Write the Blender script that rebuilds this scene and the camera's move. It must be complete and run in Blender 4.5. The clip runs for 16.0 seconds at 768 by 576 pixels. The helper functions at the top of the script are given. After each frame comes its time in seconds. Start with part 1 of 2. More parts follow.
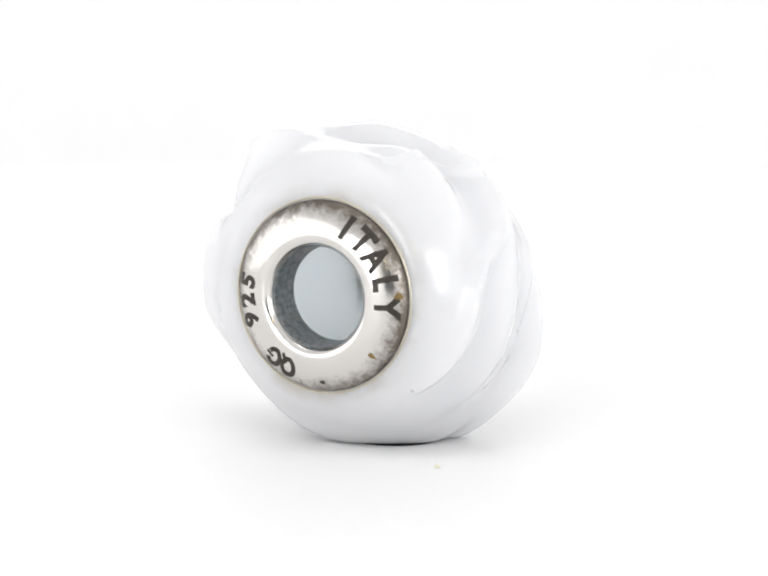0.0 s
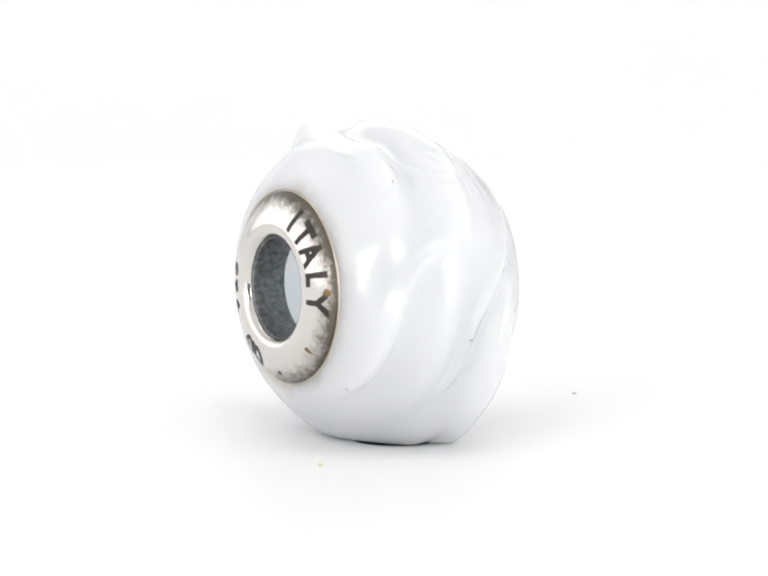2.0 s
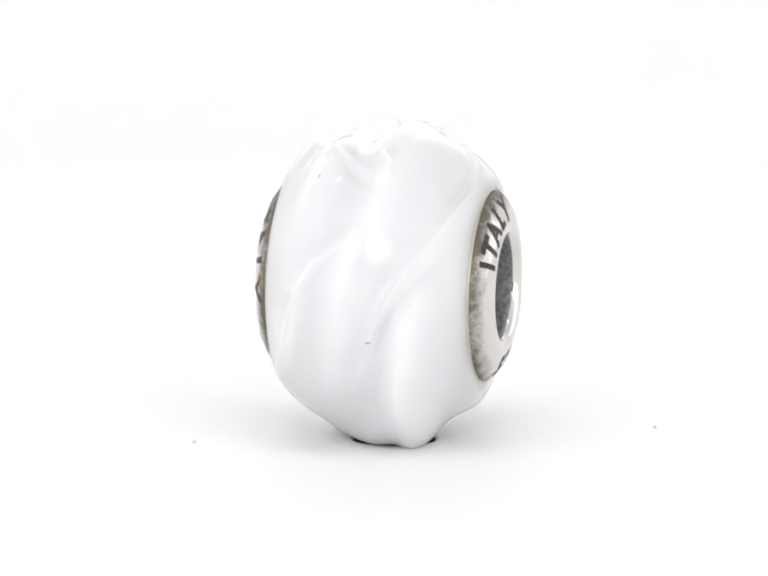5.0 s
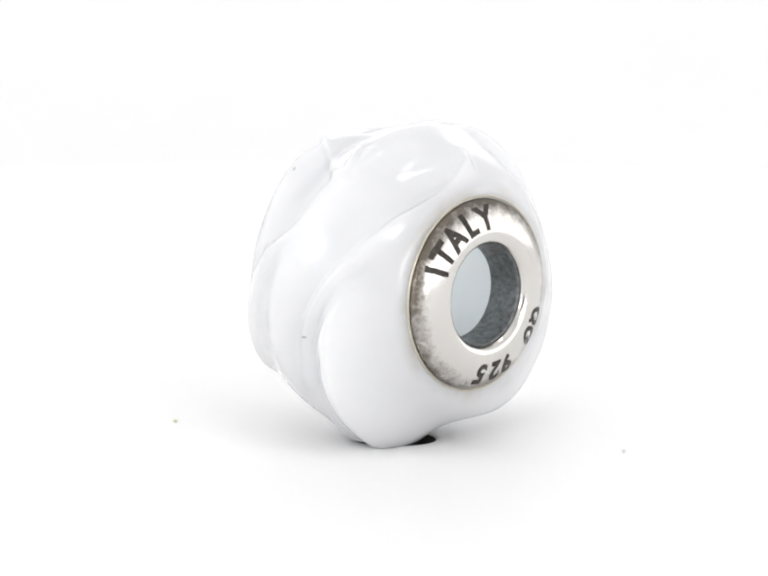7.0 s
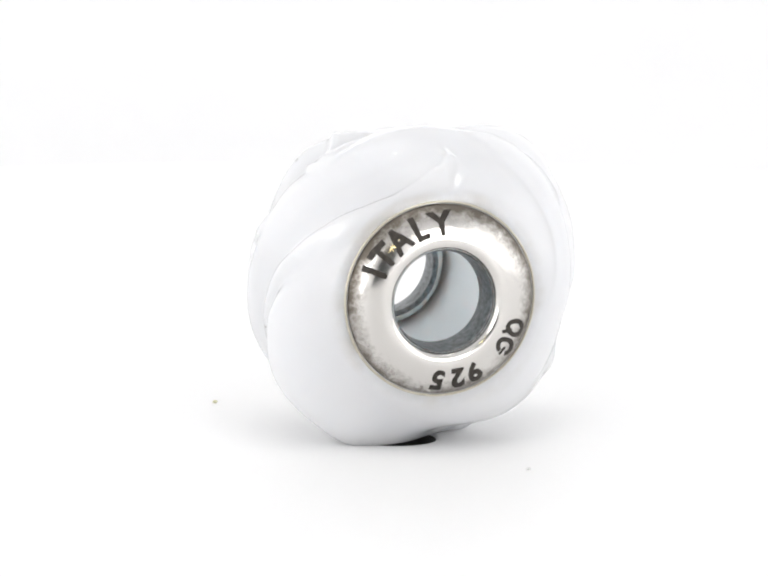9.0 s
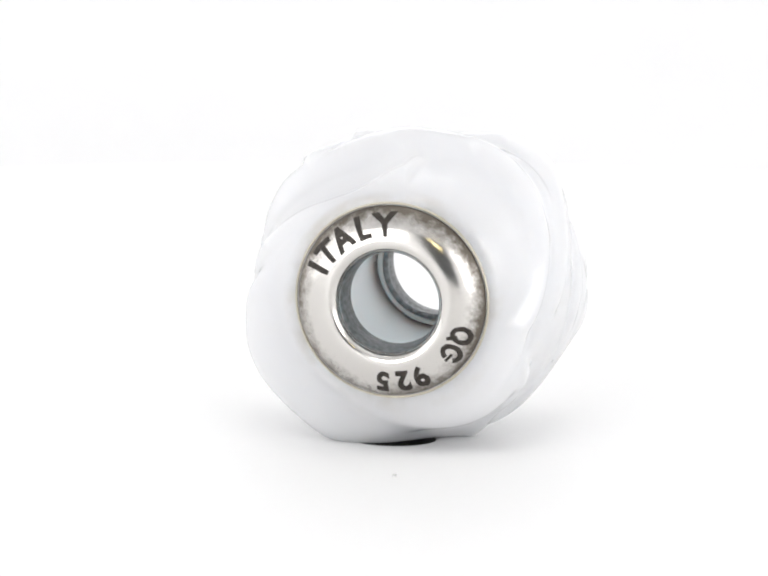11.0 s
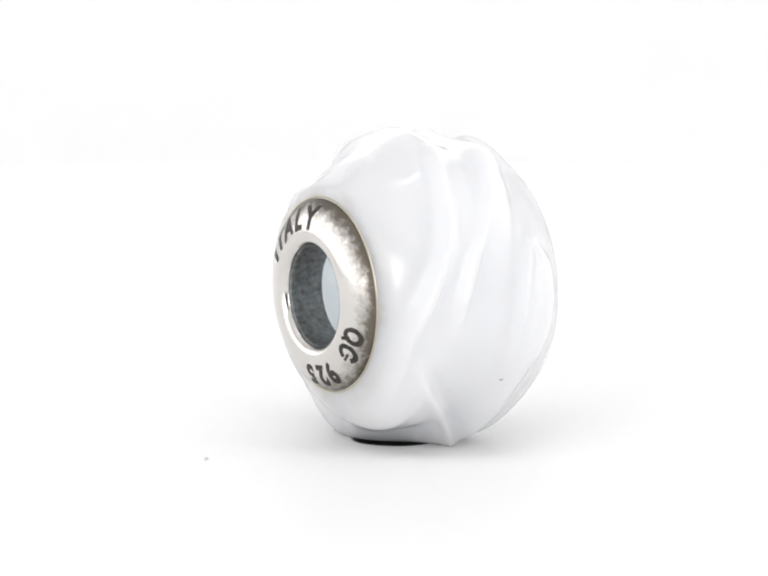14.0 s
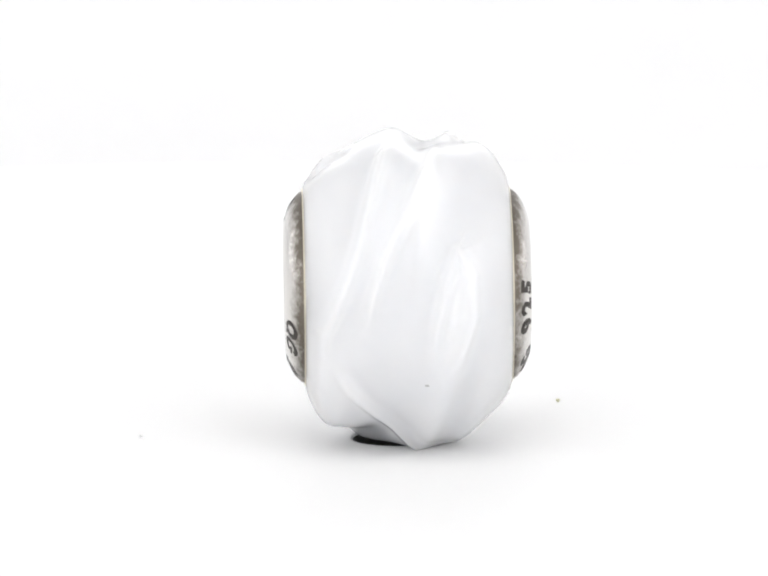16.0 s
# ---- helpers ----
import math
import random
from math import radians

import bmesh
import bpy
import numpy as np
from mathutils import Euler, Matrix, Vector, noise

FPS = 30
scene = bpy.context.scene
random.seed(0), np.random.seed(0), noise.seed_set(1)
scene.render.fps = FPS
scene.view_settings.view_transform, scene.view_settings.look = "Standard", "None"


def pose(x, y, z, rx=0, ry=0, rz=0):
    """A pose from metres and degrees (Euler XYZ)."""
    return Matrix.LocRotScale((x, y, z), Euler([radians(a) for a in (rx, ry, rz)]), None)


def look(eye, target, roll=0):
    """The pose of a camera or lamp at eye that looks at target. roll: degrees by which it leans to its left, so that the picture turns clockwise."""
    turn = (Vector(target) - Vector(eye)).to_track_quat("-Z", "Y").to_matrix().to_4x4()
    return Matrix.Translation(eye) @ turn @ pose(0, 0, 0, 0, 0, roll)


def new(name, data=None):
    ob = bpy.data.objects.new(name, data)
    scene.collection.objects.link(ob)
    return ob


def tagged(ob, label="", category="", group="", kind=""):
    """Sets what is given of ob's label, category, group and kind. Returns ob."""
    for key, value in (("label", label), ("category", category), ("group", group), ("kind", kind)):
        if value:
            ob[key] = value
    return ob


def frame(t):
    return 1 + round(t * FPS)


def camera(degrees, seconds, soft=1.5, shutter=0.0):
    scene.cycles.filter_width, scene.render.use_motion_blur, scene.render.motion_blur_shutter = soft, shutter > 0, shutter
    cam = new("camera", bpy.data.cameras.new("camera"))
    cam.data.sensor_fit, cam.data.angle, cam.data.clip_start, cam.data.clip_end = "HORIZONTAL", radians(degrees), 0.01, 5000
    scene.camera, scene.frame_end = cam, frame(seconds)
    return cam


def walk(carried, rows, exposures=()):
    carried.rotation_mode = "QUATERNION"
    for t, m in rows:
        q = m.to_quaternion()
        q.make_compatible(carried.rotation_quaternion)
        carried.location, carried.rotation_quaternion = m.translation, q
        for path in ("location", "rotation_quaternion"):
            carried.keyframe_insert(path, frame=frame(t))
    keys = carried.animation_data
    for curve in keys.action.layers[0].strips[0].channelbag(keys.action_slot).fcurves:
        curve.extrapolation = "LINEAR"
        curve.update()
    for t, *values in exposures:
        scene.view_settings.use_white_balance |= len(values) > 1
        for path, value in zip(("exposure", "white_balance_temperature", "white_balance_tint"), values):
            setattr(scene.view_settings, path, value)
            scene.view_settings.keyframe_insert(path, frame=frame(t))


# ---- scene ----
# All lengths below are given in millimetres and turned into metres with MM.
MM = 0.001
TURN_START, TURN_RATE = 1.587, 15.0      # degrees, degrees per second (clockwise from above)
CENTRE = Vector((0.0, 0.0, 7.05))        # the turning axis at the bead's height

# ---------------------------------------------------------------- camera
cam = camera(5.516, 16.0, soft=2.2)
RISE, REACH = radians(9.49), 350.0
away = Vector((0, -math.cos(RISE), math.sin(RISE)))
lift = Vector((0, math.sin(RISE), math.cos(RISE)))
eye = (CENTRE + away * REACH) * MM
aim = (CENTRE + Vector((-0.503, 0, 0)) - lift * 0.851) * MM
still = look(eye, aim, 0.38)
walk(cam, [(0.0, still), (16.0, still)], exposures=[(0.0, -0.55), (16.0, -0.55)])

# ---------------------------------------------------------------- light
world = bpy.data.worlds.new("dim_room_air")
world.use_nodes = True
world.node_tree.nodes["Background"].inputs["Color"].default_value = (0.80, 0.86, 0.92, 1)
world.node_tree.nodes["Background"].inputs["Strength"].default_value = 0.12
scene.world = world


def area_lamp(name, where, target, wide, deep, watts, colour=(1, 1, 1)):
    data = bpy.data.lights.new(name, "AREA")
    data.shape, data.size, data.size_y, data.energy, data.color = "RECTANGLE", wide, deep, watts, colour
    ob = new(name, data)
    ob.matrix_world = look(where, target)
    return ob


# Faint fill panel, added to even out the light from above.
area_lamp("ceiling_fill", (0, 0.0, 0.553), (0, 0.0, 0), 0.72, 0.80, 0.08, (1.0, 0.995, 0.99))
area_lamp("ceiling_light", (0, 0.0, 0.545), (0, 0.0, 0), 0.34, 0.05, 0.36, (1.0, 0.995, 0.985))
area_lamp("side_light_west", (-0.395, -0.02, 0.135), (0, -0.02, 0.135), 0.80, 0.26, 0.68, (0.99, 0.985, 1.0))
area_lamp("side_light_east", (0.395, -0.02, 0.135), (0, -0.02, 0.135), 0.80, 0.26, 0.68, (0.99, 0.985, 1.0))
area_lamp("back_light", (0, 0.40, 0.17), (0, 0, 0.05), 0.34, 0.26, 0.41, (0.98, 0.98, 1.0))
# Front fill pair, added to lift the shade before and under the bead.
area_lamp("front_fill_west", (-0.26, -0.50, 0.13), (0, 0, 0.02), 0.24, 0.24, 1.45, (0.985, 0.985, 1.0))
area_lamp("front_fill_east", (0.26, -0.50, 0.13), (0, 0, 0.02), 0.24, 0.24, 1.45, (0.985, 0.985, 1.0))
area_lamp("warm_spot", (0.02, -0.56, 0.235), (0, 0, 0.01), 0.035, 0.03, 0.07, (1.0, 0.84, 0.42))


# ---------------------------------------------------------------- materials
def material(name):
    m = bpy.data.materials.new(name)
    m.use_nodes = True
    nodes, links = m.node_tree.nodes, m.node_tree.links
    return m, nodes, links, nodes["Principled BSDF"]


def coords(nodes, kind="Object"):
    return nodes.new("ShaderNodeTexCoord").outputs[kind]


def noise_node(nodes, links, where, scale, detail=4.0, rough=0.55):
    n = nodes.new("ShaderNodeTexNoise")
    n.inputs["Scale"].default_value, n.inputs["Detail"].default_value = scale, detail
    n.inputs["Roughness"].default_value = rough
    links.new(where, n.inputs["Vector"])
    return n.outputs["Fac"]


def ramp(nodes, links, value, *stops):
    r = nodes.new("ShaderNodeValToRGB")
    while len(r.color_ramp.elements) < len(stops):
        r.color_ramp.elements.new(0.5)
    for e, (at, col) in zip(r.color_ramp.elements, stops):
        e.position = at
        e.color = (*col, 1) if isinstance(col, tuple) else (col, col, col, 1)
    links.new(value, r.inputs["Fac"])
    return r.outputs["Color"]


def maths(nodes, links, what, a, b=None):
    n = nodes.new("ShaderNodeMath")
    n.operation = what
    for k, x in enumerate((a, b)):
        if x is None:
            continue
        if isinstance(x, (int, float)):
            n.inputs[k].default_value = x
        else:
            links.new(x, n.inputs[k])
    return n.outputs[0]


def mix(nodes, links, fac, a, b):
    n = nodes.new("ShaderNodeMix")
    n.data_type = "RGBA"
    for key, x in ((0, fac), (6, a), (7, b)):
        if isinstance(x, tuple):
            n.inputs[key].default_value = (*x, 1)
        elif isinstance(x, (int, float)):
            n.inputs[key].default_value = x
        else:
            links.new(x, n.inputs[key])
    return n.outputs[2]


def bump(nodes, links, height, strength, distance, shader):
    n = nodes.new("ShaderNodeBump")
    n.inputs["Strength"].default_value, n.inputs["Distance"].default_value = strength, distance
    links.new(height, n.inputs["Height"])
    links.new(n.outputs["Normal"], shader.inputs["Normal"])


def white_sheet_material(name, colour, rough):
    m, nodes, links, p = material(name)
    w = coords(nodes)
    broad = noise_node(nodes, links, w, 9.0, 3)
    fine = noise_node(nodes, links, w, 1800.0, 3)
    low = tuple(c * 0.975 for c in colour)
    links.new(ramp(nodes, links, broad, (0.3, low), (0.7, colour)), p.inputs["Base Color"])
    p.inputs["Roughness"].default_value = rough
    bump(nodes, links, fine, 0.08, 0.00005, p)
    return m


PLATTER = white_sheet_material("white_matt_acrylic", (0.96, 0.96, 0.955), 0.55)
TENT = white_sheet_material("white_tent_fabric", (0.92, 0.92, 0.92), 0.85)
ROOM = white_sheet_material("grey_room_paint", (0.20, 0.21, 0.22), 0.8)


def opal_glass(name, dim, bright, depth, rough=0.05, spread=(0.97, 1.0, 1.04)):
    m, nodes, links, p = material(name)
    w = coords(nodes)
    cloud = noise_node(nodes, links, w, 260.0, 3)
    grain = noise_node(nodes, links, w, 2500.0, 2)
    base = ramp(nodes, links, cloud, (0.3, dim), (0.7, bright))
    # brownish residue creeps out from under the rims
    sep = nodes.new("ShaderNodeSeparateXYZ")
    links.new(w, sep.inputs[0])
    ends = maths(nodes, links, "ABSOLUTE", sep.outputs["X"])
    near = ramp(nodes, links, maths(nodes, links, "MULTIPLY", ends, 100.0), (0.425, 0.0), (0.452, 1.0))
    patch = ramp(nodes, links, noise_node(nodes, links, w, 420.0, 4), (0.42, 0.0), (0.66, 0.5))
    stain = maths(nodes, links, "MULTIPLY", near, patch)
    links.new(mix(nodes, links, stain, base, (0.46, 0.41, 0.32)), p.inputs["Base Color"])
    p.inputs["Subsurface Weight"].default_value = 1.0
    p.inputs["Subsurface Radius"].default_value = spread
    p.inputs["Subsurface Scale"].default_value = depth
    p.inputs["IOR"].default_value = 1.5
    links.new(ramp(nodes, links, cloud, (0.3, rough), (0.7, rough + 0.05)), p.inputs["Roughness"])
    bump(nodes, links, grain, 0.05, 0.00004, p)
    return m


def silver(name, clean, tarnish, rough, amount):
    m, nodes, links, p = material(name)
    w = coords(nodes)
    sep = nodes.new("ShaderNodeSeparateXYZ")
    links.new(w, sep.inputs[0])
    # distance from the cap's own axis, in units of 5 mm
    yy = maths(nodes, links, "MULTIPLY", sep.outputs["Y"], sep.outputs["Y"])
    xx = maths(nodes, links, "MULTIPLY", sep.outputs["X"], sep.outputs["X"])
    rad = maths(nodes, links, "MULTIPLY", maths(nodes, links, "SQRT", maths(nodes, links, "ADD", xx, yy)), 200.0)
    blot = noise_node(nodes, links, w, 330.0, 4, 0.6)
    fine = noise_node(nodes, links, w, 2600.0, 5, 0.7)
    stipple = noise_node(nodes, links, w, 7000.0, 3, 0.6)
    edge = ramp(nodes, links, rad, (0.66, 0.0), (0.85, 1.0))
    grime_and_reflection = maths(nodes, links, "ADD", maths(nodes, links, "MULTIPLY", edge, 0.95), maths(nodes, links, "MULTIPLY", blot, 0.75))
    grime_and_reflection = maths(nodes, links, "ADD", grime_and_reflection, maths(nodes, links, "MULTIPLY", fine, 0.7))
    grime_and_reflection = maths(nodes, links, "ADD", grime_and_reflection, maths(nodes, links, "MULTIPLY", stipple, 0.5))
    # higher Y darkens too: a dark reflection at the top, put into the colour
    grime_and_reflection = maths(nodes, links, "ADD", grime_and_reflection, maths(nodes, links, "MULTIPLY", sep.outputs["Y"], 15.0))
    mask = maths(nodes, links, "MULTIPLY", ramp(nodes, links, maths(nodes, links, "MULTIPLY", grime_and_reflection, 0.5), (0.59, 0.0), (0.70, 0.28), (0.92, 1.0)), amount)
    links.new(mix(nodes, links, mask, clean, tarnish), p.inputs["Base Color"])
    p.inputs["Metallic"].default_value = 1.0
    links.new(ramp(nodes, links, mask, (0.0, rough), (1.0, 0.5)), p.inputs["Roughness"])
    bump(nodes, links, fine, 0.10, 0.00003, p)
    return m


def plain(name, colour, rough, metal=0.0, spread=0.25, scale=3000.0):
    m, nodes, links, p = material(name)
    n = noise_node(nodes, links, coords(nodes), scale, 4)
    links.new(ramp(nodes, links, n, (0.3, tuple(c * (1 - spread) for c in colour)), (0.7, colour)), p.inputs["Base Color"])
    p.inputs["Roughness"].default_value, p.inputs["Metallic"].default_value = rough, metal
    bump(nodes, links, n, 0.3, 0.00003, p)
    return m


GLASS = opal_glass("white_opal_glass", (0.694, 0.698, 0.711), (0.724, 0.728, 0.740), 0.006)
# Paler, deeper copy of the opal glass: light inside the bore put into colour.
BORE = opal_glass("lit_bore_glass", (0.915, 0.985, 0.995), (0.935, 0.99, 0.995), 0.024, 0.60, (0.80, 1.0, 1.12))
SILVER = silver("worn_silver", (0.69, 0.67, 0.64), (0.115, 0.095, 0.072), 0.15, 0.92)
RIM = silver("gold_tinged_silver_rim", (0.88, 0.85, 0.76), (0.36, 0.31, 0.20), 0.22, 0.6)
NECK = plain("dull_silver_neck", (0.29, 0.30, 0.305), 0.50, 1.0, 0.55, 4500.0)
STAMP = plain("blackened_stamp", (0.055, 0.046, 0.038), 0.5, 0.4, 0.6, 5000.0)
SOCKET = plain("dark_olive_grey_socket", (0.050, 0.048, 0.040), 0.45, 0.2, 0.5, 1500.0)
PIT = plain("grey_pit", (0.42, 0.42, 0.41), 0.6)
RUST = plain("amber_brown_spot", (0.22, 0.135, 0.04), 0.5)
CRUMB_YELLOW = plain("pale_yellow_crumb", (0.86, 0.84, 0.58), 0.7)
CRUMB_GREY = plain("pale_grey_crumb", (0.78, 0.78, 0.76), 0.7)


# ---------------------------------------------------------------- mesh helpers
def mesh_from(name, verts, faces, mat, smooth=True):
    me = bpy.data.meshes.new(name)
    me.from_pydata([tuple(v) for v in verts], [], faces)
    me.validate()
    me.materials.append(mat)
    if smooth:
        me.shade_smooth()
    return me


def part(name, bm, mat, parent, label="", m=None, smooth=True):
    if isinstance(bm, bpy.types.Mesh):
        me = bm
    else:
        me = bpy.data.meshes.new(name)
        bm.to_mesh(me)
        bm.free()
        me.materials.append(mat)
        if smooth:
            me.shade_smooth()
    ob = new(name, me)
    ob.parent = parent
    if m is not None:
        ob.matrix_basis = m
    if label:
        ob["label"] = label
    return ob


def lathe(name, outline, mat, steps=160, closed=True):
    """A closed outline of (radius, height) in mm, turned round the local z axis."""
    n = len(outline)
    verts, faces = [], []
    for k in range(steps):
        a = 2 * math.pi * k / steps
        for r, h in outline:
            verts.append((r * math.cos(a) * MM, r * math.sin(a) * MM, h * MM))
    for k in range(steps):
        k2 = (k + 1) % steps
        for j in range(n if closed else n - 1):
            j2 = (j + 1) % n
            faces.append((k * n + j, k2 * n + j, k2 * n + j2, k * n + j2))
    return mesh_from(name, verts, faces, mat)


def box_bm(lo, hi):
    bm = bmesh.new()
    bmesh.ops.create_cube(bm, size=1.0)
    for v in bm.verts:
        v.co = Vector([lo[k] + (v.co[k] + 0.5) * (hi[k] - lo[k]) for k in range(3)])
    return bm


def structure(name, bm, mat, label):
    ob = part(name, bm, mat, None, smooth=False)
    return tagged(ob, label, "setting", kind="structure")


# ---------------------------------------------------------------- the light tent and the shroud before it
W, B, F, H, TH = 0.40, 0.42, -0.52, 0.56, 0.006
FLOOR_Z = -0.012
structure("floor", box_bm((-W, F, FLOOR_Z - TH), (W, B, FLOOR_Z)), TENT, "white fabric floor of a light tent")
structure("wall_back", box_bm((-W, B, FLOOR_Z - TH), (W, B + TH, H)), TENT, "white fabric back wall of a light tent")
structure("wall_west", box_bm((-W - TH, F, FLOOR_Z - TH), (-W, B + TH, H)), TENT, "white fabric side wall of a light tent")
structure("wall_east", box_bm((W, F, FLOOR_Z - TH), (W + TH, B + TH, H)), TENT, "white fabric side wall of a light tent")
structure("ceiling", box_bm((-W - TH, F, H), (W + TH, B + TH, H + TH)), TENT, "white fabric roof of a light tent")
# Unseen front wall, added as a white reflector round the camera opening.
front = bmesh.new()
for lo, hi in (((-W, F - TH, FLOOR_Z), (-0.10, F, H)), ((-0.10, F - TH, 0.28), (0.10, F, H)), ((0.10, F - TH, FLOOR_Z), (W, F, H))):
    piece = box_bm(lo, hi)
    me = bpy.data.meshes.new("piece")
    piece.to_mesh(me)
    piece.free()
    front.from_mesh(me)
    bpy.data.meshes.remove(me)
structure("bounce_wall_front", front, TENT, "unseen white front wall with a square opening, added to bounce light")
# Unseen shroud in place of the dim room, so the silver mirrors dark.
structure("room_shroud_front", box_bm((-0.46, -0.86, FLOOR_Z - TH), (0.46, -0.84, H + TH)), ROOM, "unseen dark grey shroud in place of the room before the tent opening")
structure("room_floor", box_bm((-0.46, -0.84, FLOOR_Z - TH), (0.46, F - TH, FLOOR_Z)), ROOM, "dark grey table top before the light tent")

# ---------------------------------------------------------------- the turning platter
HOLE = 1.85         # radius of the spindle hole under the bead, in a shallow dish
turntable = tagged(new("turntable"), "white matt round turntable with a dark spindle hole", "turntable")
part("platter", lathe("platter", [
    (HOLE, -4.8), (HOLE, -0.60), (HOLE + 0.04, -0.53), (HOLE + 0.14, -0.50), (3.0, -0.46), (4.5, -0.37), (6.0, -0.24), (7.5, -0.11), (9.0, -0.03), (11.0, 0.0),
    (40.0, 0.0), (77.2, 0.0), (77.8, -0.2), (78.0, -0.7), (78.0, -4.0), (77.6, -4.6), (60.0, -4.8)], PLATTER, 240), PLATTER, turntable)
part("socket", lathe("socket", [
    (0.0001, -2.2), (1.5, -2.2), (1.74, -1.9), (1.79, -0.62), (1.84, -0.56), (1.845, -4.7), (0.0001, -4.7)], SOCKET, 96), SOCKET, turntable, "dark grey spindle socket")
part("foot", lathe("foot", [(0.0001, -4.85), (55.0, -4.85), (56.0, -5.4), (56.0, -11.5), (55.0, -12.0), (0.0001, -12.0)], PLATTER, 120), PLATTER, turntable)

# ---------------------------------------------------------------- the bead
BEAD_AXIS = Matrix.Translation(Vector((-0.942, 0.0, 6.44)) * MM) @ Matrix.Rotation(radians(60.0), 4, "Z") @ Matrix.Rotation(radians(1.1), 4, "Y")
FOOT = 6.92        # from the axis down to the flat on which the bead rests
HALF = 4.50         # from the middle to each rim, along the axis
# The folds of the hot glass: height and half width of the raised edge, the drop beside it and the reach of that hollow,
# which side stands higher (1: the left of its way), and its way as (mm along the axis, degrees round it).
FOLDS = [
    (0.44, 0.34, 0.12, 1.0, 1, [(0.3, 15), (1.1, 28), (1.7, 50), (2.2, 67), (3.0, 85), (3.8, 102), (4.1, 130), (4.1, 165)]),
    (0.36, 0.32, 0.10, 1.0, 1, [(-1.5, 16), (-0.9, 40), (0.1, 56), (1.1, 71), (1.7, 86), (2.1, 102)]),
    (0.30, 0.28, 0.10, 1.0, 1, [(-0.9, 116), (-1.1, 98), (-1.6, 79), (-2.1, 68), (-2.7, 77), (-2.75, 92), (-2.2, 105), (-1.8, 118)]),
    (0.28, 0.34, 0.20, 1.0, -1, [(3.7, 108), (2.6, 124), (1.6, 135), (0.5, 149), (-0.7, 166), (-1.6, 178)]),
    (0.32, 0.30, 0.30, 1.4, 1, [(-0.6, -138), (0.4, -114), (1.0, -98), (1.8, -86), (2.8, -73), (3.5, -58), (4.0, -40), (4.2, -24), (4.1, -8), (3.7, 4), (2.9, 8), (1.9, 4)]),
    (0.36, 0.36, 0.14, 1.0, -1, [(-4.0, -150), (-3.95, -134), (-3.4, -114), (-3.0, -99), (-2.6, -85), (-1.9, -75), (-0.6, -68), (0.4, -60)]),
    (0.17, 0.17, 0.16, 0.8, 1, [(-3.6, 4), (-2.6, -22), (-1.3, -30), (-0.4, -38), (0.5, -43), (1.05, -40), (0.7, -34), (0.2, -26), (0.6, -17)]),
    (0.16, 0.36, 0.06, 1.0, -1, [(3.3, -80), (2.5, -93), (1.6, -105), (0.5, -117), (-0.4, -130)]),
]
# The lobes and hollows of the twisted body: middle along the axis in mm, degrees round it, height in mm.
LOBES = [
    (0.3, -160, 0.6), (1.9, -161, 0.8), (2.9, -158, 0.45),
    (-3.6, -110, 0.31), (-3.6, -10, 0.38), (-3.6, 110, 0.23), (-2.2, -31, 0.82), (-2.2, -11, -0.35), (-2.2, 89, 0.69),
    (-2.2, 109, 0.34), (-2.2, 129, -0.34), (-2.2, 169, 0.36), (-0.8, -171, 0.3), (-0.8, -111, 0.3), (-0.8, -91, 0.33),
    (-0.8, -11, -0.4), (-0.8, 9, -0.51), (-0.8, 29, 0.33), (-0.8, 49, 0.93), (-0.8, 149, 0.46),
    (1.8, 172, -0.6), (0.8, -49, 0.56), (0.8, 11, 0.3), (0.8, 51, 0.79), (2.2, -169, 0.15), (2.2, -149, 0.1), (2.2, -129, 0.58),
    (2.2, -109, 0.93), (2.2, -29, -0.44), (3.6, -150, -0.42), (3.6, -30, -0.65), (3.6, 130, 0.34), (3.6, 150, 0.51),
]
TWIST, LOBE_LONG, LOBE_WIDE = 14, 1.0, 22


def fold_depth(s, deg):
    total = 0.0
    for ridge, soft, drop, reach, side, line in FOLDS:
        best, along, sign = 9.0, 0.0, 1.0
        for n, ((s0, a0), (s1, a1)) in enumerate(zip(line, line[1:])):
            bx, by = s1 - s0, (a1 - a0) * 0.115
            px, py = s - s0, ((deg - a0 + 180) % 360 - 180) * 0.115
            u = min(max((px * bx + py * by) / (bx * bx + by * by), 0), 1)
            d = math.hypot(px - u * bx, py - u * by)
            if d < best - 1e-6:
                best, along, sign = d, (n + u) / (len(line) - 1), 1.0 if bx * py - by * px > 0 else -1.0
        if best < 4.5:
            ends = min(1.0, 5.0 * along, 5.0 * (1 - along))
            d = best * sign * side
            step = 1 / (1 + math.exp(min(max(3.2 * d / soft, -40), 40)))
            ends = ends * ends * (3 - 2 * ends)
            total += drop * ends * step * math.exp(-(max(-d, 0) / reach) ** 1.5) - ridge * ends * math.exp(-(d / soft) ** 2)
    return total


def lobe_height(s, deg):
    total = 0.0
    for s0, deg0, high in LOBES:
        along = (s - s0) / LOBE_LONG
        if abs(along) < 3:
            total += high * math.exp(-along ** 2 - (((deg - deg0 - TWIST * (s - s0) + 180) % 360 - 180) / LOBE_WIDE) ** 2)
    return total


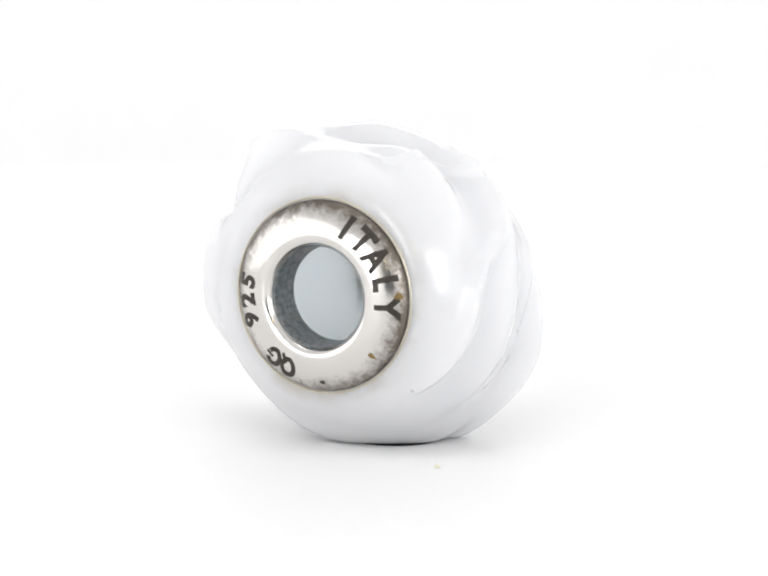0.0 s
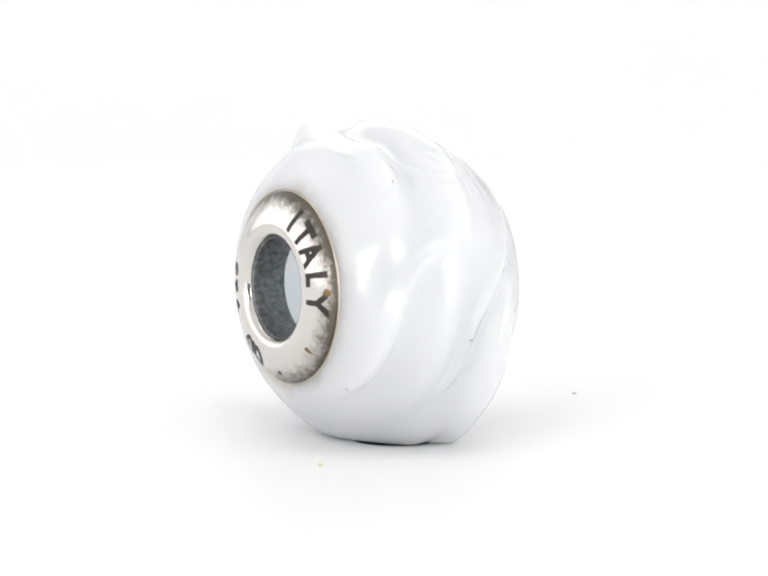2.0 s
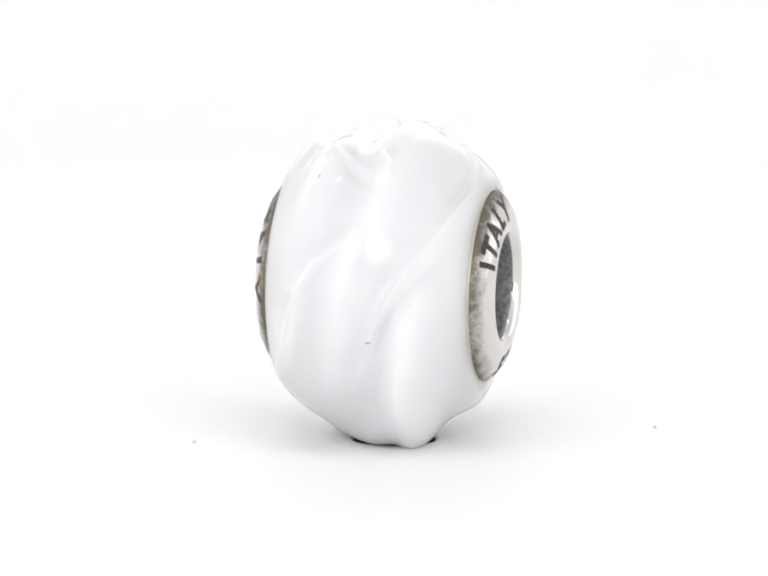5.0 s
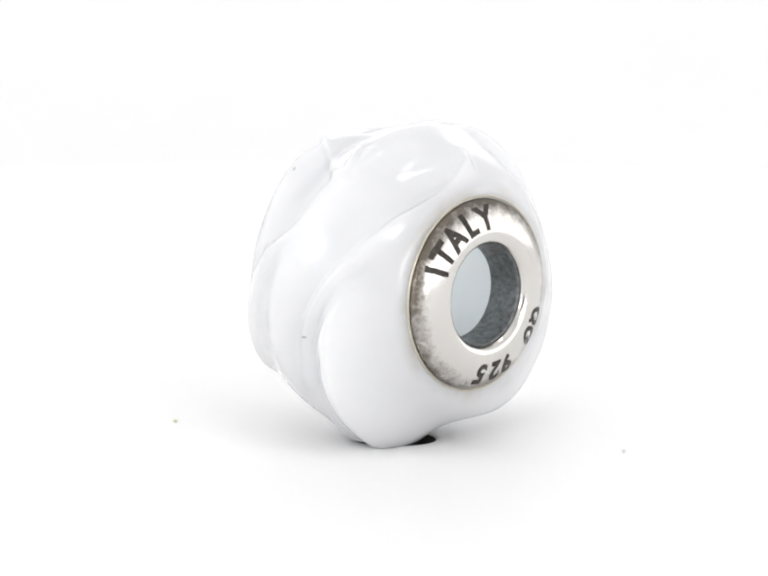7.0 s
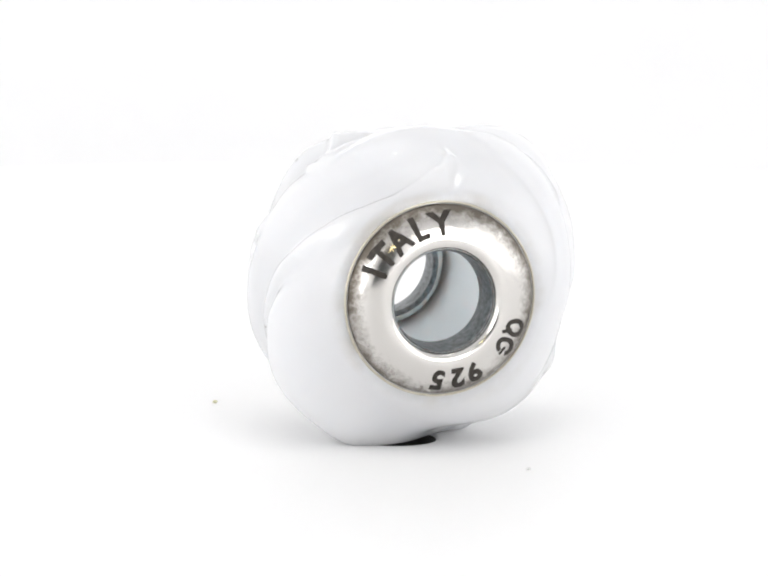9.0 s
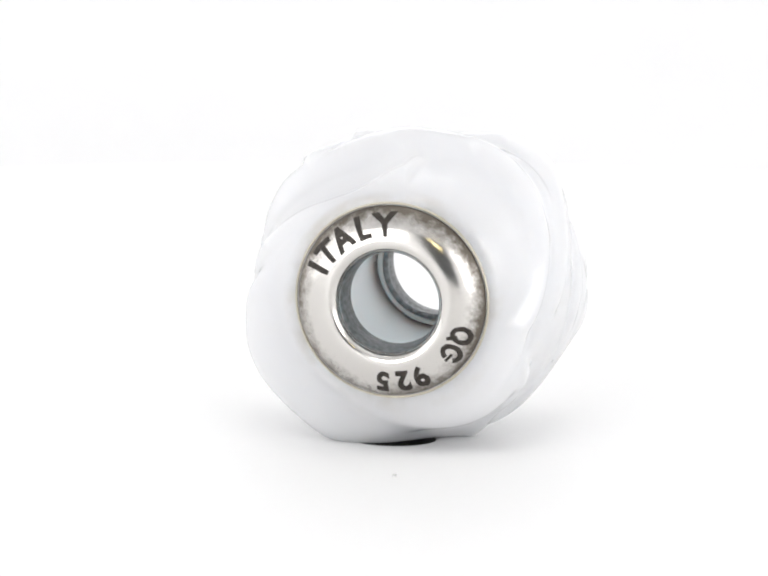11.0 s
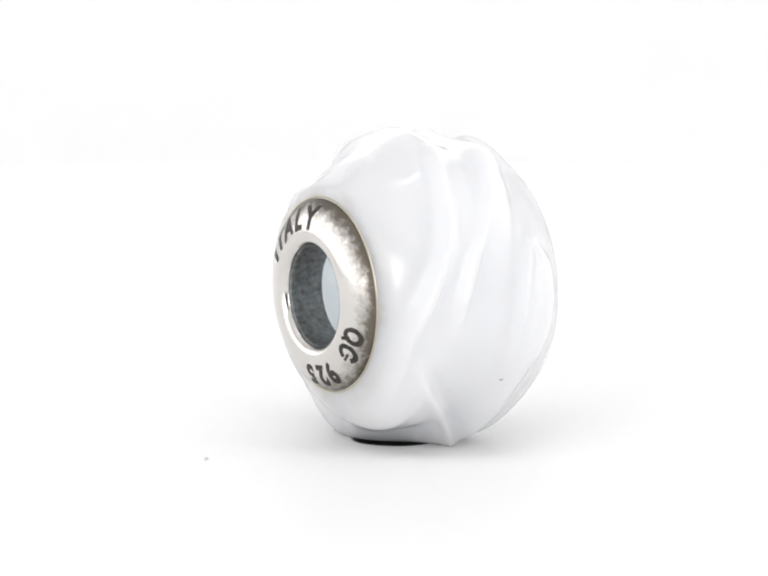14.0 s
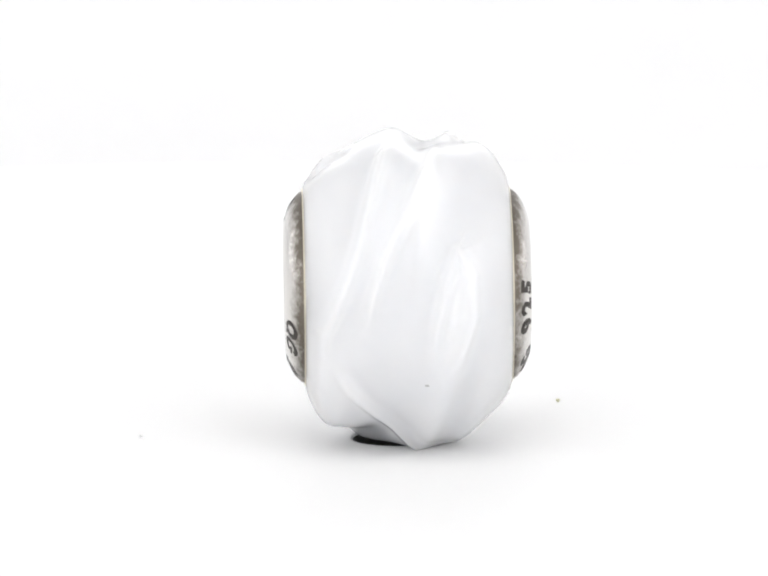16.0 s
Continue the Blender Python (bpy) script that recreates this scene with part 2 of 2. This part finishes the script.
def glass_radius(s, phi):
    """Outer radius in mm at s along the axis and the angle phi round it (0 up)."""
    q = min(abs(s) / HALF, 1.0)
    deg = math.degrees(phi)
    rough = 0.05 * noise.noise(Vector((s * 0.5, 1.9 * math.cos(phi), 1.9 * math.sin(phi))))
    free = 4.40 + 2.50 * (1 - q ** 2) ** 0.60 + (1 - q ** 14) * (lobe_height(s, deg) + rough - 0.097 - fold_depth(s, deg))
    if math.cos(phi) > -0.7:
        return free
    # the underside is ground flat where the bead rests
    flat = FOOT / -math.cos(phi)
    return (free + flat - math.sqrt((free - flat) ** 2 + 0.015)) / 2


def build_glass(bead):
    rings, steps = 130, 480
    bore = 2.75
    verts, faces = [], []
    outline = []
    for i in range(rings + 1):
        u = -1 + 2 * i / rings
        outline.append(math.copysign(abs(u) ** 0.85, u) * HALF)
    rows = [(s, None) for s in outline] + [(HALF - 0.02, 3.4), (HALF - 0.05, bore + 0.1), (HALF - 0.3, bore), (0.0, bore), (-HALF + 0.3, bore), (-HALF + 0.05, bore + 0.1), (-HALF + 0.02, 3.4)]
    for s, r in rows:
        for k in range(steps):
            phi = 2 * math.pi * k / steps
            rr = glass_radius(s, phi) if r is None else r
            verts.append((s * MM, rr * math.sin(phi) * MM, rr * math.cos(phi) * MM))
    n = len(rows)
    for i in range(n):
        i2 = (i + 1) % n
        for k in range(steps):
            k2 = (k + 1) % steps
            faces.append((i * steps + k, i * steps + k2, i2 * steps + k2, i2 * steps + k))
    me = mesh_from("glass_body", verts, faces, GLASS)
    me.materials.append(BORE)
    for k, face in enumerate(me.polygons):
        if rings + 2 <= k // steps <= rings + 6:
            face.material_index = 1
    return part("glass_body", me, GLASS, bead, "white opal glass with twisted rounded folds", BEAD_AXIS)


DOME = [(4.20, -0.02), (4.16, 0.16), (3.95, 0.38), (3.70, 0.55), (3.40, 0.70), (3.10, 0.80), (2.80, 0.87), (2.55, 0.87), (2.38, 0.78), (2.28, 0.62)]


def dome_height(r):
    pts = DOME[::-1]
    if r <= pts[0][0]:
        return pts[0][1]
    for (r0, h0), (r1, h1) in zip(pts, pts[1:]):
        if r <= r1:
            return h0 + (h1 - h0) * (r - r0) / (r1 - r0)
    return pts[-1][1]


def smooth_outline(pts, times=2):
    for _ in range(times):
        out = [pts[0]]
        for a, b in zip(pts, pts[1:]):
            out += [(0.75 * a[0] + 0.25 * b[0], 0.75 * a[1] + 0.25 * b[1]), (0.25 * a[0] + 0.75 * b[0], 0.25 * a[1] + 0.75 * b[1])]
        pts = out + [pts[-1]]
    return pts


DOME = smooth_outline(DOME)


def char_mesh(text, size):
    """Flat triangulated outline of one character, its middle at the origin, as a bmesh in mm."""
    cu = bpy.data.curves.new("stamp_text", "FONT")
    cu.body, cu.size, cu.align_x, cu.offset = text, size, "CENTER", 0.046 * size
    ob = new("stamp_text", cu)
    me = bpy.data.meshes.new_from_object(ob)
    bpy.data.objects.remove(ob)
    bm = bmesh.new()
    bm.from_mesh(me)
    bpy.data.meshes.remove(me)
    lo, hi = min(v.co.y for v in bm.verts), max(v.co.y for v in bm.verts)
    xa, xb = min(v.co.x for v in bm.verts), max(v.co.x for v in bm.verts)
    for v in bm.verts:
        v.co.y -= (lo + hi) / 2
        v.co.x -= (xa + xb) / 2
    return bm


def ring_mark(size, tail):
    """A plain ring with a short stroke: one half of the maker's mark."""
    bm = bmesh.new()
    n, wide = 28, 0.19 * size
    rx, ry = 0.36 * size, 0.42 * size
    first, last = (0, n) if tail == "stroke" else (3, n - 1)
    prev = None
    for k in range(first, last + 1):
        a = 2 * math.pi * k / n
        c = [bm.verts.new(((rx - d) * math.cos(a), (ry - d) * math.sin(a), 0)) for d in (0, wide)]
        if prev:
            bm.faces.new((prev[0], c[0], c[1], prev[1]))
        prev = c
    if tail == "stroke":
        bar = ((0.04, -0.16), (0.16, -0.06), (0.40, -0.42), (0.28, -0.50))
    else:
        bar = ((0.02, -0.02), (0.02, 0.08), (0.38, 0.08), (0.38, -0.02))
    bm.faces.new([bm.verts.new((x * size, y * size, 0)) for x, y in bar])
    return bm


def stamp(cap, name, bm, angle, radius, squeeze=1.0):
    """Lays a flat character on the dome, its top outwards, reading clockwise seen from outside."""
    bmesh.ops.triangulate(bm, faces=bm.faces[:])
    for _ in range(3):
        long = [e for e in bm.edges if e.calc_length() > 0.12]
        if long:
            bmesh.ops.subdivide_edges(bm, edges=long, cuts=1)
            bmesh.ops.triangulate(bm, faces=bm.faces[:])
    lean = radians(5.0 * math.sin(angle * 1.7))
    for v in bm.verts:
        x, y = v.co.x, v.co.y
        wob = 0.018 * noise.noise(Vector((x * 4 + angle, y * 4, 1)))
        v.co.x, v.co.y = x * math.cos(lean) - y * math.sin(lean) + wob, x * math.sin(lean) + y * math.cos(lean) + wob
        r = radius + v.co.y
        a = radians(angle) - v.co.x * squeeze / radius
        v.co = Vector((r * math.cos(a), r * math.sin(a), dome_height(r) + 0.012)) * MM
    bmesh.ops.recalc_face_normals(bm, faces=bm.faces[:])
    return part(name, bm, STAMP, cap)


def build_cap(bead, side, letters, marks, spots):
    """A silver grommet cap: side is +1 or -1 along the bead's axis. Its own z axis points outwards, its y axis up."""
    out = Vector((side, 0, 0))
    up = Vector((0, 0, 1))
    turn = Matrix((up.cross(out), up, out)).transposed().to_4x4()
    m = BEAD_AXIS @ Matrix.Translation(out * HALF * MM) @ turn
    body = DOME + [(2.26, 0.50), (2.25, 0.22), (2.40, 0.22), (2.6, 0.45), (2.9, 0.55), (3.5, 0.38), (3.95, 0.05), (4.05, -0.05), (4.17, -0.06)]
    cap = part("cap", lathe("cap", body, SILVER), SILVER, bead, "worn silver domed cap with tarnished edge", m)
    part("rim", lathe("rim", [(4.22, -0.12), (4.30, -0.12), (4.335, -0.07), (4.335, 0.0), (4.305, 0.05), (4.265, 0.06), (4.235, 0.02), (4.22, -0.04)], RIM), RIM, cap, "thin bright silver rim")
    part("neck", lathe("neck", [(2.235, 0.56), (2.20, 0.45), (2.15, 0.15), (2.10, -0.3), (2.10, -0.45), (2.12, -0.6), (2.12, -0.9), (2.10, -1.02), (2.16, -1.06),
                                (2.34, -1.02), (2.36, -0.2), (2.36, 0.18), (2.238, 0.20)], NECK), NECK, cap, "dull dark grey inner sleeve of the hole")
    for text, angle in letters:
        stamp(cap, "stamped_character", char_mesh(text, 1.36 if text.isalpha() else 1.22), angle, 3.45 if text.isalpha() else 3.5)
    for kind, angle in marks:
        stamp(cap, "stamped_mark", ring_mark(1.16, kind), angle, 3.5)
    for angle, r, wide, tall, mat in spots:
        bm = bmesh.new()
        ring = []
        for k in range(22):
            a = 2 * math.pi * k / 22
            w = 1 + 0.14 * math.sin(3 * a + angle) + 0.08 * math.sin(5 * a + 2 * angle)
            ring.append(bm.verts.new((wide * w * math.cos(a), tall * w * math.sin(a), 0)))
        bm.faces.new(ring)
        ob = stamp(cap, "tarnish_spot", bm, angle, r)
        ob.data.materials[0] = mat
    return cap


bead = tagged(new("glass_bead"), "white opal glass bead with two silver caps stamped with letters", "bead")
build_glass(bead)
# angles seen from outside each cap, 0 along its local x axis, 90 up
build_cap(bead, 1, [("I", 156), ("T", 143), ("A", 127), ("L", 109), ("Y", 93), ("9", -66), ("2", -79), ("5", -94)],
          [("stroke", -22), ("hook", -37)], [])
build_cap(bead, -1, [("I", 66), ("T", 50), ("A", 34), ("L", 14), ("Y", -3), ("9", -159), ("2", -173), ("5", 173)],
          [("stroke", -114), ("hook", -127)], [(5, 3.9, 0.16, 0.16, RUST), (-41, 3.6, 0.10, 0.18, RUST), (-86, 3.75, 0.14, 0.08, STAMP)])


for x, y, z, wide, tall in ((2.09, -4.11, 4.62, 0.10, 0.045), (4.97, -2.63, -2.20, 0.05, 0.13), (0.41, -5.39, -4.22, 0.05, 0.07), (-6.65, 2.44, -4.06, 0.05, 0.10)):
    spot = BEAD_AXIS.inverted() @ (Vector((x, y, z + 7.05)) * MM) / MM
    phi = math.atan2(spot.y, spot.z)
    bm = bmesh.new()
    bmesh.ops.create_icosphere(bm, subdivisions=2, radius=1.0)
    for v in bm.verts:
        a, ds = phi + v.co.x * wide / 6.5, spot.x + v.co.y * tall
        r = glass_radius(ds, a) + 0.02 * v.co.z
        v.co = Vector((ds, r * math.sin(a), r * math.cos(a))) * MM
    part("pit", bm, PIT, bead, "tiny grey pit in the glass", BEAD_AXIS)


# ---------------------------------------------------------------- crumbs
def crumb(name, mat, size, label, category, flat=0.6):
    bm = bmesh.new()
    bmesh.ops.create_icosphere(bm, subdivisions=2, radius=1.0)
    for v in bm.verts:
        d = 1 + 0.35 * noise.noise(v.co * 1.7 + Vector((3.1, 2, 5)))
        v.co = Vector((v.co.x * size[0] * d, v.co.y * size[1] * d, (v.co.z * d + 0.9) * size[2])) * MM if isinstance(size, tuple) else Vector((v.co.x * size * d, v.co.y * size * 0.8 * d, (v.co.z * d + 0.9) * size * flat)) * MM
    return tagged(part(name, bm, mat, None), label, category)


crumbs = [
    (crumb("dust_crumb", CRUMB_YELLOW, 0.12, "tiny pale yellow crumb on the white platter", "crumb"), 1.58, -9.56),
    (crumb("dust_crumb", CRUMB_GREY, 0.10, "tiny pale grey crumb on the white platter", "crumb"), 3.25, 11.0),
]


# ---------------------------------------------------------------- what turns
def motions():
    times = [0.5 * k for k in range(33)]

    def turned(t, x=0.0, y=0.0):
        return Matrix.Rotation(radians(TURN_START - TURN_RATE * t), 4, "Z") @ Matrix.Translation(Vector((x, y, 0)) * MM)

    walk(bead, [(t, turned(t)) for t in times])
    walk(turntable, [(t, turned(t)) for t in times])
    for ob, x, y in crumbs:
        walk(ob, [(t, turned(t, x, y)) for t in times])


motions()
